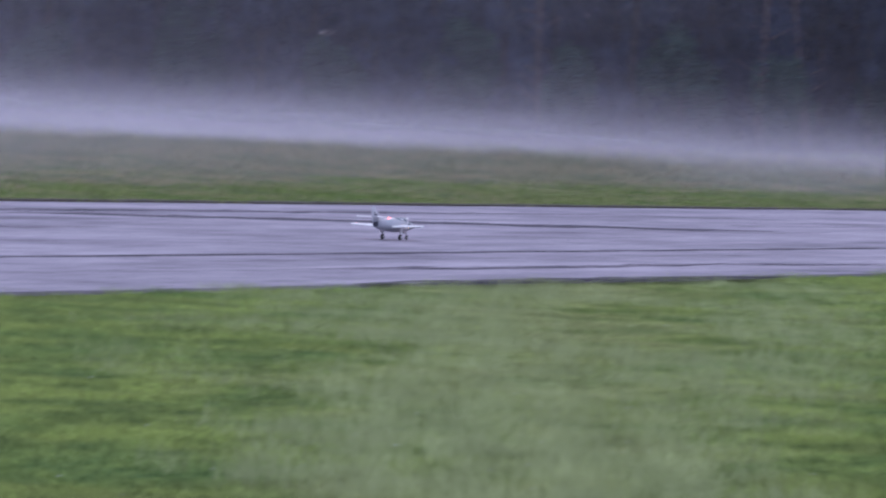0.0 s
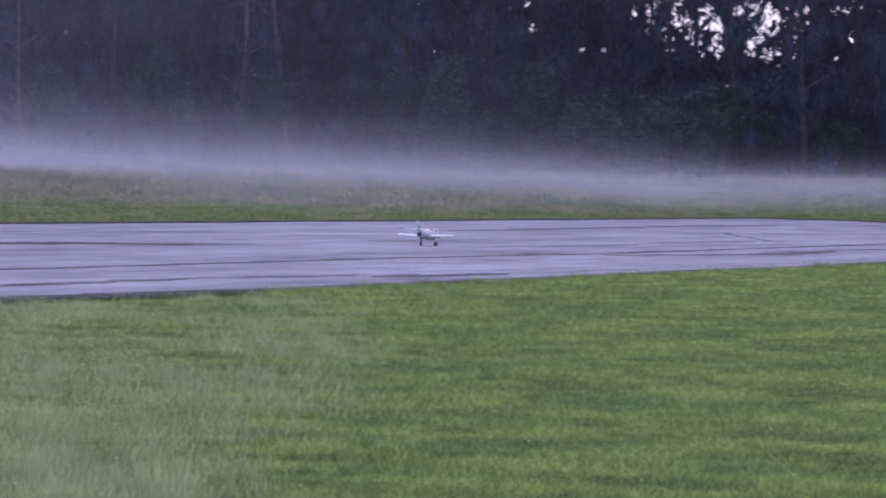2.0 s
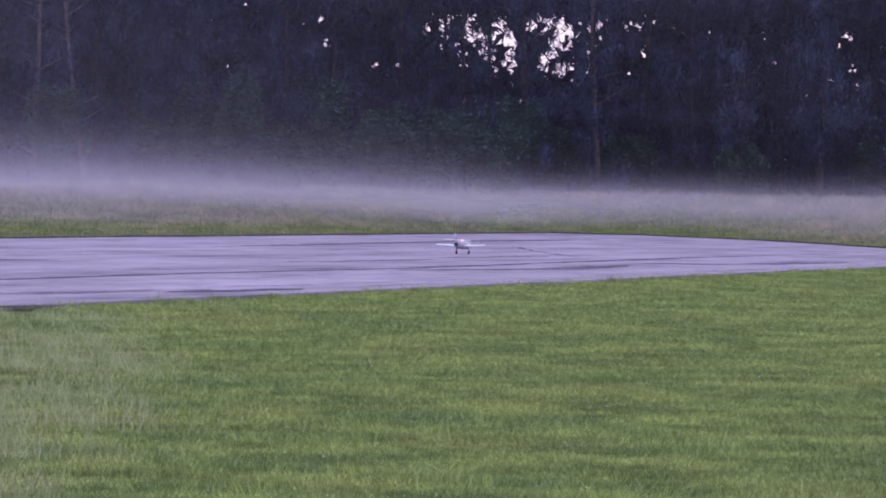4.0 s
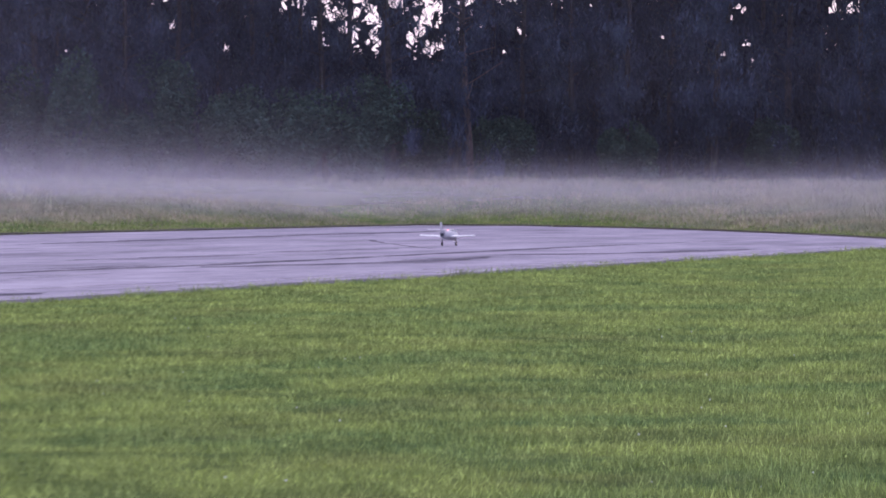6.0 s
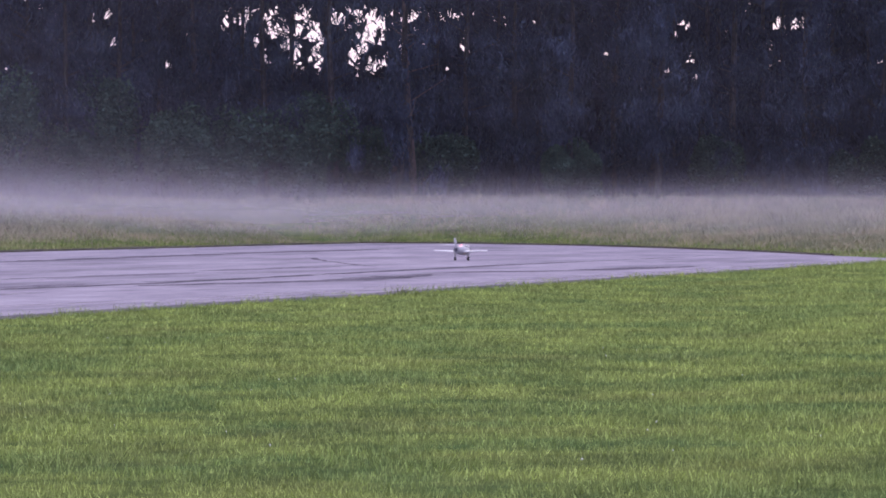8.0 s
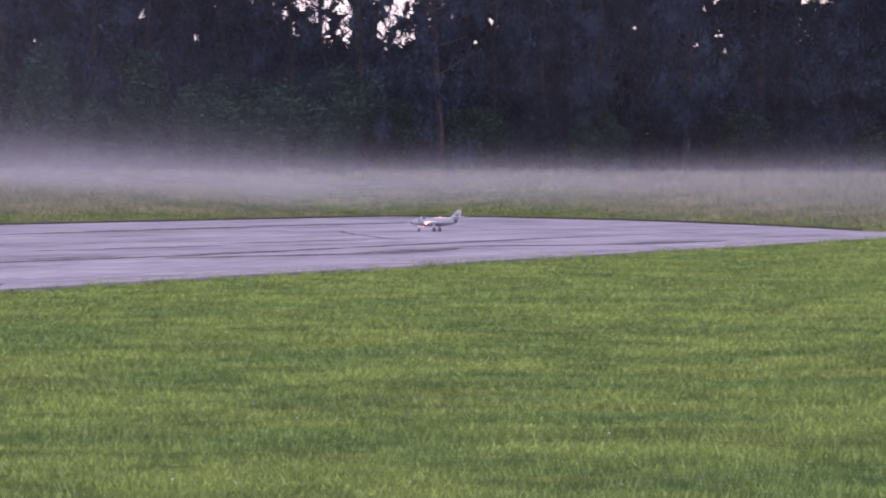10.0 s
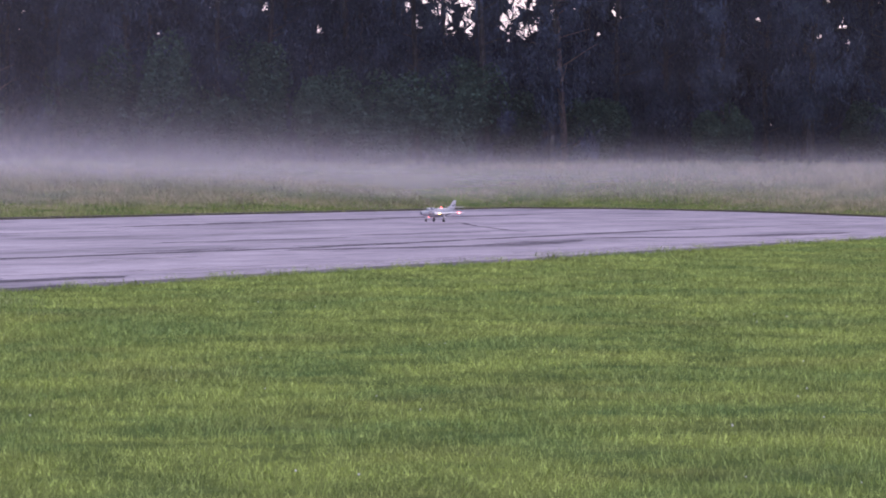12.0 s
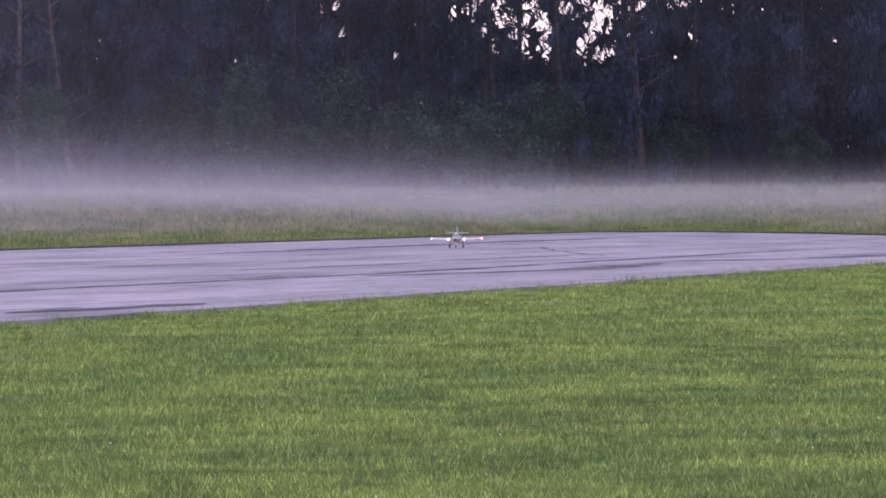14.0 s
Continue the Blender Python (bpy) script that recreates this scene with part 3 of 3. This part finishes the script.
def shrub(x, y, wide, tall, count, seed):
    r = np.random.default_rng(seed)
    root = tagged(new("bush"), "broad-leaved green bush at the wood's edge", "bush", "bushes")
    z0 = float(rise(x, y)) - 0.08
    root.location = (x, y, z0)
    bm = bmesh.new()
    hubs = []
    for i in range(9):
        a, q = r.uniform(0, 6.283), r.uniform(0.2, 1) ** 0.6
        hub = Vector((math.cos(a) * q * wide * 0.7, math.sin(a) * q * wide * 0.5, tall * r.uniform(0.25, 0.85) * (1 - 0.35 * q)))
        tapered(bm, (r.normal(0, 0.1), r.normal(0, 0.1), 0), hub, 0.05, 0.015, 5)
        hubs.append(hub)
    part("stems", bm, M_BARK, root, "grey-brown stems")
    c = []
    for hub in hubs:
        d = r.normal(0, 1, (count // 9, 3))
        d /= np.linalg.norm(d, axis=1)[:, None]
        c.append(np.array(hub) + d * np.array([wide * 0.42, wide * 0.42, tall * 0.24]) * (r.uniform(0.35, 1.1, len(d)) ** 0.5)[:, None])
    c = np.concatenate(c)
    o = openness(c[:, 0] + x, c[:, 1] + y, c[:, 2] + z0)
    c = c[(c[:, 2] > 0.05) & (r.random(len(c)) > o)]
    k = len(c)
    n1 = r.normal(0, 1, (k, 3))
    n1 /= np.linalg.norm(n1, axis=1)[:, None]
    n2 = np.cross(n1, r.normal(0, 1, (k, 3)))
    n2 /= np.linalg.norm(n2, axis=1)[:, None]
    sz = r.uniform(0.07, 0.145, k)[:, None]
    v = np.stack([c - n1 * sz, c + n2 * sz * 0.6, c + n1 * sz, c - n2 * sz * 0.6], 1).reshape(-1, 3)
    mesh_from("crown", v, np.arange(4 * k).reshape(-1, 4), M_LEAF, root)
    return root


def wood():
    r = np.random.default_rng(77)
    seed = 100
    for y0, step, count, sparse in ((208.0, 3.6, 11000, 0.9), (213.5, 3.3, 7000, 0.5), (221.0, 3.0, 4000, 0.15)):
        x = -42.0 + r.uniform(0, 2)
        while x < 108:
            seed += 1
            pine(x, y0 + r.normal(0, 1.3), r.uniform(17.0, 21.0), r.uniform(2.4, 3.4), count, seed, sparse)
            x += step * r.uniform(0.7, 1.3)
    # a few thin trees with paler trunks standing before the rest
    for x, y in ((11.0, 206.2), (23.3, 206.4), (25.9, 206.3), (55.4, 206.6)):
        seed += 1
        pine(x, y, r.uniform(15, 18), 2.2, 700, seed, 0.5, M_BARK_PALE)
    # undergrowth: bushes along the wood's edge
    for x, y, wide, tall in ((31, 205, 2.4, 5.6), (34.8, 204.5, 2.8, 6.0), (38.8, 203.5, 2.8, 6.0), (37.0, 203.0, 1.6, 3.0), (43.6, 205, 2.4, 4.6),
                             (46.6, 205, 2.6, 5.2), (49.6, 204.5, 2.4, 5.4), (53.0, 205, 2.0, 3.6), (49.5, 203.0, 0.9, 1.9), (57.0, 205.5, 1.8, 3.6),
                             (24.5, 205, 2.2, 5.6), (19.0, 205, 2.4, 6.4), (13.0, 205, 2.2, 5.0), (7.0, 205, 2.6, 6.8), (0.0, 205, 2.2, 5.2),
                             (-8.0, 205, 2.6, 6.6), (-16.0, 205, 2.4, 5.4), (64.0, 205.5, 1.6, 3.0), (72.0, 205.5, 1.7, 3.2), (80.0, 205.5, 1.7, 3.4), (-25, 205, 2.6, 6.0)):
        seed += 1
        shrub(x, y + 1.6, wide, tall * 1.3, 7500, seed)
    # the depth of the wood: a mass of far foliage no one could count
    k = 145000
    c = np.stack([r.uniform(-60, 125, k), r.uniform(226, 240, k), 1.85 + 14.5 * r.uniform(0, 1, k) ** 1.1], 1)
    c = c[r.random(k) > openness(c[:, 0], c[:, 1], c[:, 2]) * 1.05]
    v, f = strands(c, 1.0, 0.30, 0.6, 9)
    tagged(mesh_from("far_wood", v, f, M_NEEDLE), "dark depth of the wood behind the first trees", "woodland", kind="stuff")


wood()


# ---------- ground mist ----------
def mist_sheet(a, b, strength, start=0.0, least=1.0):
    bm = bmesh.new()
    pts = [bm.verts.new(p) for p in ((*a, 0.0), (*b, 0.0), (*b, 24.0), (*a, 24.0))]
    bm.faces.new(pts)
    ob = part("mist", bm, M_MIST)
    ob.color = (strength, start, least, 1)
    ob.visible_shadow = False
    return tagged(ob, "low pale lavender mist drifting over the meadow", "mist", kind="stuff")


def mist():
    # thin veils over the meadow, fading out westward; then the bank before the wood
    n = 63.0
    while n < 108:
        p, q = spot(-60, n), spot((192 - n * math.sin(TH)) / math.cos(TH), n)
        mist_sheet((p.x, p.y), (q.x, q.y), 0.036 + 0.0024 * (n - 63), 0.10, 0.13)
        n *= 1.055
    for y in range(146, 192, 6):
        mist_sheet((50.5, y), (130, y), 0.058 + 0.0014 * (y - 146), 0.515, 0.0)
    for y in (188.8, 190.4, 192.0, 193.6, 195.2):
        mist_sheet((-90, y), (130, y), 0.06 + 0.014 * (y - 188.8))
    for y, st in ((197.5, 0.34), (199.5, 0.40), (201.5, 0.44), (203.5, 0.48)):
        mist_sheet((-90, y), (130, y), st)


mist()


# ---------- the model jet ----------
def ring(y, zc, w, h, k=20, flat=1.0):
    return [(w * math.cos(6.28319 * i / k), y, zc + h * math.sin(6.28319 * i / k) * (flat if i > k / 2 else 1)) for i in range(k)]


def wing_mesh(bm, root, tip, thick, flip=1):
    """A tapered wing from root (x, y front, y rear, z) to tip."""
    def section(x, yf, yr, z, th):
        c = yf - yr
        prof = [(0.0, 0.0), (0.06, 0.5), (0.3, 1.0), (0.65, 0.6), (1.0, 0.04), (1.0, -0.04), (0.65, -0.35), (0.3, -0.6), (0.06, -0.35)]
        return [(flip * x, yf - c * u, z + th * v) for u, v in prof]
    mid = [(a + b) / 2 for a, b in zip(root, tip)]
    last = (tip[0] + 0.012, tip[1] - 0.03, tip[2] + 0.02, tip[3])
    loft(bm, [section(*root, thick), section(*mid, thick * 0.8), section(*tip, thick * 0.55), section(*last, thick * 0.2)])


def wheel(x, y, r, w, parent):
    bm = bmesh.new()
    prof = [(-0.5, 0.80), (-0.42, 0.95), (-0.2, 1.0), (0.2, 1.0), (0.42, 0.95), (0.5, 0.80)]
    loft(bm, [[(x + w * u, y + r * q * math.cos(6.28319 * i / 18), r + r * q * math.sin(6.28319 * i / 18)) for i in range(18)] for u, q in prof])
    tyre = part("wheel", bm, M_TYRE, parent, "black rubber wheel", True)
    bm = bmesh.new()
    loft(bm, [[(x + w * u, y + r * q * math.cos(6.28319 * i / 14), r + r * q * math.sin(6.28319 * i / 14)) for i in range(14)] for u, q in ((-0.56, 0.3), (-0.52, 0.5), (0.52, 0.5), (0.56, 0.3))])
    part("hub", bm, M_METAL, tyre, "bright metal hub", True)


def lamp(name, p, r, mat, parent, label):
    bm = bmesh.new()
    bmesh.ops.create_uvsphere(bm, u_segments=12, v_segments=8, radius=r, matrix=Matrix.Translation(p))
    part(name, bm, mat, parent, label, True)


def jet():
    root = tagged(new("model_jet"), "pale grey radio-controlled model jet with swept wings on its wheels", "model aircraft")
    bm = bmesh.new()
    sect = [(1.02, 0.280, 0.010, 0.010), (0.99, 0.280, 0.034, 0.034), (0.90, 0.281, 0.058, 0.060), (0.76, 0.284, 0.084, 0.088), (0.58, 0.290, 0.108, 0.114),
            (0.34, 0.296, 0.130, 0.134), (0.08, 0.300, 0.140, 0.140), (-0.20, 0.306, 0.134, 0.132), (-0.44, 0.316, 0.116, 0.118), (-0.62, 0.326, 0.096, 0.102),
            (-0.75, 0.333, 0.078, 0.084), (-0.76, 0.333, 0.062, 0.068), (-0.66, 0.333, 0.055, 0.058)]
    loft(bm, [ring(*q) for q in sect])
    body = part("fuselage", bm, M_SHADED, root, "fuselage with its side shade in the grey paint", True)
    bm = bmesh.new()
    loft(bm, [ring(1.02 - d, 0.280, r, r, 16) for d, r in ((-0.004, 0.006), (0.01, 0.022), (0.03, 0.0355), (0.06, 0.0445))])
    part("nose_cone", bm, M_DARK, body, "dark nose tip", True)
    # tail boom over the jet pipe
    bm = bmesh.new()
    loft(bm, [ring(y, z, w, h, 12) for y, z, w, h in ((-0.44, 0.388, 0.058, 0.048), (-0.66, 0.396, 0.044, 0.042), (-0.88, 0.404, 0.026, 0.028), (-0.94, 0.406, 0.008, 0.010))])
    part("tail_boom", bm, M_SHADED, root, smooth=True)
    bm = bmesh.new()
    loft(bm, [ring(y, 0.333, w, w, 16) for y, w in ((-0.74, 0.062), (-0.785, 0.058), (-0.785, 0.048), (-0.64, 0.044))])
    part("exhaust", bm, M_DARK, root, "dark exhaust nozzle", True)
    # canopy
    bm = bmesh.new()
    loft(bm, [ring(y, z, w, h, 14) for y, z, w, h in ((0.72, 0.368, 0.012, 0.010), (0.66, 0.384, 0.048, 0.040), (0.55, 0.398, 0.070, 0.068), (0.40, 0.404, 0.075, 0.071), (0.22, 0.408, 0.064, 0.054), (0.04, 0.412, 0.036, 0.030), (-0.06, 0.414, 0.010, 0.008))])
    glass = part("canopy", bm, M_CANOPY, root, "glossy grey-blue canopy", True)
    for y, h in ((0.58, 0.064), (0.34, 0.070)):
        bm = bmesh.new()
        loft(bm, [ring(y + d, 0.402, 0.0755 * k, h * k + 0.003, 16) for d, k in ((-0.012, 0.98), (-0.01, 1.0), (0.01, 1.0), (0.012, 0.98))])
        part("canopy_frame", bm, M_WHITE, glass, "pale canopy frame", True)
    bm = bmesh.new()
    loft(bm, [ring(y, z, w, h, 12) for y, z, w, h in ((0.12, 0.424, 0.02, 0.02), (-0.04, 0.430, 0.040, 0.030), (-0.32, 0.418, 0.036, 0.028), (-0.60, 0.404, 0.024, 0.022))])
    part("spine", bm, M_WHITE, root, smooth=True)
    for flip in (-1, 1):
        # wing-root air intake with its dark mouth
        bm = bmesh.new()
        loft(bm, [[(flip * (0.10 + (p[0] + w) * 0.5 + off), y, p[2]) for p in ring(y, 0.272, w, h, 14)] for y, w, h, off in ((0.42, 0.075, 0.040, 0.0), (0.40, 0.085, 0.048, 0.0), (0.16, 0.088, 0.047, -0.005), (-0.24, 0.06, 0.03, -0.02))])
        part("intake", bm, M_WHITE, root, "wing-root air intake", True)
        bm = bmesh.new()
        loft(bm, [[(flip * (0.10 + (p[0] + w) * 0.5), y, p[2]) for p in ring(y, 0.272, w, h, 14)] for y, w, h in ((0.416, 0.064, 0.030), (0.424, 0.060, 0.027))])
        part("intake_mouth", bm, M_DARK, root, "dark intake mouth", True)
        # swept wing with a flap and an aileron lying in its rear edge
        bm = bmesh.new()
        wing_mesh(bm, (0.10, 0.36, -0.27, 0.262), (0.79, -0.13, -0.42, 0.302), 0.040, flip)
        wing = part("wing", bm, M_WHITE, root, "pale grey swept wing", True)
        bm = bmesh.new()
        box(bm, flip * 0.50 - 0.003, flip * 0.50 + 0.003, -0.24, 0.05, 0.286, 0.325)
        part("wing_fence", bm, M_WHITE, wing)
        for nm, xa, xb, ya, yb, za, zb in (("flap", 0.16, 0.42, -0.265, -0.325, 0.264, 0.279), ("aileron", 0.45, 0.74, -0.332, -0.398, 0.281, 0.298)):
            bm = bmesh.new()
            loft(bm, [[(flip * x, y, z + dz) for y, dz in ((yy + 0.03, 0.006), (yy - 0.05, 0.0), (yy - 0.05, -0.004), (yy + 0.03, -0.006))] for x, yy, z in ((xa, ya, za), (xb, yb, zb))])
            part(nm, bm, M_SHADED, wing, "grey hinged " + nm)
        # tailplane
        bm = bmesh.new()
        wing_mesh(bm, (0.0, -0.64, -0.88, 0.474), (0.37, -0.84, -0.99, 0.484), 0.014, flip)
        part("tailplane", bm, M_WHITE, root, smooth=True)
        # main gear
        bm = bmesh.new()
        tapered(bm, (flip * 0.21, -0.02, 0.07), (flip * 0.195, -0.02, 0.27), 0.012, 0.014, 8)
        tapered(bm, (flip * 0.205, -0.02, 0.15), (flip * 0.12, 0.06, 0.24), 0.007, 0.007, 6)
        part("gear_leg", bm, M_METAL, root, "metal undercarriage leg", True)
        bm = bmesh.new()
        box(bm, flip * 0.235 - 0.004, flip * 0.235 + 0.004, -0.07, 0.03, 0.13, 0.26)
        part("gear_door", bm, M_WHITE, root)
        wheel(flip * 0.21, -0.02, 0.058, 0.042, root)
        # landing lamp in the wing's leading edge
        lamp("landing_lamp", (flip * 0.250, 0.268, 0.274), 0.024, M_GLOW_WARM, root, "lit warm landing lamp")
    bm = bmesh.new()
    fin = [(-0.42, 0.40, 0.026), (-0.60, 0.50, 0.020), (-0.76, 0.63, 0.012), (-0.83, 0.70, 0.006)]
    rear = [(-0.90, 0.40), (-0.94, 0.50), (-0.98, 0.63), (-0.99, 0.70)]
    loft(bm, [[(0, yf, z), (w, yf * 0.6 + yr * 0.4, z), (w * 0.5, yr + 0.01, z), (0, yr, z), (-w * 0.5, yr + 0.01, z), (-w, yf * 0.6 + yr * 0.4, z)] for (yf, z, w), (yr, _) in zip(fin, rear)])
    tail = part("fin", bm, M_FIN, root, "swept grey tail fin with dark marking")
    for flip in (-1, 1):
        for y0, y1, z0, z1 in ((-0.86, -0.74, 0.505, 0.545), (-0.89, -0.79, 0.558, 0.582)):
            bm = bmesh.new()
            box(bm, flip * 0.019 - 0.002, flip * 0.019 + 0.002, y0, y1, z0, z1)
            part("marking", bm, M_DARK, tail, "dark bars in place of lettering")
    # nose gear
    bm = bmesh.new()
    tapered(bm, (0, 0.69, 0.055), (0, 0.66, 0.22), 0.010, 0.013, 8)
    part("nose_gear_leg", bm, M_METAL, root, "metal nose leg", True)
    wheel(0.0, 0.69, 0.046, 0.034, root)
    bm = bmesh.new()
    box(bm, -0.035, -0.030, 0.60, 0.70, 0.13, 0.205)
    part("gear_door", bm, M_WHITE, root)
    # roundels on the nose: dark disc, pale centre, pale side bars
    for flip in (-1, 1):
        for rad, mat, lift in ((0.056, M_DARK, 0.0), (0.028, M_WHITE, 0.002)):
            bm = bmesh.new()
            m = Matrix.Translation((flip * (0.106 + lift), 0.60, 0.295)) @ Euler((0, math.pi / 2, 0)).to_matrix().to_4x4()
            bmesh.ops.create_cone(bm, cap_ends=True, segments=20, radius1=rad, radius2=rad, depth=0.012, matrix=m)
            part("roundel", bm, mat, body, "dark round marking with a pale centre")
    lamp("beacon", (0, -0.16, 0.460), 0.018, M_GLOW_BEACON, root, "lit red beacon")
    # added plate that screens the belly beacon from view behind
    bm = bmesh.new()
    box(bm, -0.035, 0.035, 0.515, 0.521, 0.125, 0.20)
    part("gear_door", bm, M_WHITE, root)
    lamp("belly_beacon", (0, 0.545, 0.158), 0.013, M_GLOW_BELLY, root, "lit red beacon")
    lamp("port_lamp", (-0.795, -0.122, 0.304), 0.023, M_GLOW_RED, root, "lit red wing-tip lamp")
    lamp("starboard_lamp", (0.795, -0.122, 0.304), 0.014, M_GLOW_GREEN, root, "lit greenish-white wing-tip lamp")
    # small bodies added at the tips to block the lamps seen from behind
    for flip in (-1, 1):
        bm = bmesh.new()
        loft(bm, [[(p[0] + flip * 0.795, p[1], p[2]) for p in ring(y, 0.304, w, w, 12)] for y, w in ((-0.132, 0.022), (-0.16, 0.026), (-0.24, 0.022), (-0.31, 0.006))])
        part("tip_fairing", bm, M_WHITE, root, "added pale fairing that screens the wing-tip lamp from behind", True)
    # a stubby build: wide in span, short in length, with round wheels
    for ob in root.children_recursive:
        if ob.name.split(".")[0] in ("wheel", "hub"):
            ys, xs = [v.co.y for v in ob.data.vertices], [v.co.x for v in ob.data.vertices]
            ob.data.transform(Matrix.Translation((0.02 * sum(xs) / len(xs), -0.10 * sum(ys) / len(ys), 0)))
        else:
            ob.data.transform(Matrix.Diagonal((1.02, 0.90, 1.0, 1.0)))
    return root


plane = jet()

# seconds, place on the runway, bearing of the nose
TAXI = [
    (0.0, -2.90, 66.00, 32.7),
    (0.5, 1.63, 74.60, 32.7),
    (0.7, 3.58, 77.80, 32.7),
    (1.0, 6.03, 81.80, 32.7),
    (1.5, 9.99, 87.80, 32.7),
    (2.0, 13.72, 93.60, 32.7),
    (2.5, 17.10, 99.20, 32.7),
    (3.0, 20.23, 104.20, 32.7),
    (3.5, 22.83, 108.80, 32.7),
    (4.0, 25.20, 112.80, 32.7),
    (4.2, 26.17, 114.20, 32.7),
    (6.3, 31.34, 118.00, 32.7),
    (6.5, 31.80, 118.80, 32.7),
    (7.0, 32.75, 120.30, 32.7),
    (7.5, 33.44, 121.20, 32.7),
    (7.7, 33.81, 122.00, 32.7),
    (8.4, 35.60, 125.00, 24.0),
    (9.1, 36.40, 128.20, -8.0),
    (9.8, 35.11, 129.80, -42.9),
    (10.0, 34.77, 130.40, -51.1),
    (10.2, 34.39, 131.00, -59.3),
    (10.5, 34.17, 132.00, -72.5),
    (10.8, 34.01, 133.00, -85.7),
    (11.0, 33.56, 133.70, -91.9),
    (11.2, 33.20, 134.20, -99.1),
    (11.5, 32.70, 134.60, -108.3),
    (11.8, 31.99, 134.70, -117.6),
    (12.0, 31.77, 134.70, -125.7),
    (12.5, 31.03, 134.40, -141.0),
    (13.0, 30.32, 133.60, -152.2),
    (13.5, 29.63, 132.40, -159.4),
    (14.0, 29.04, 131.60, -165.6),
]


def motions():
    walk(plane, [(t, pose(x, y, 0.006, 0, 0, -bearing)) for t, x, y, bearing in TAXI])


motions()
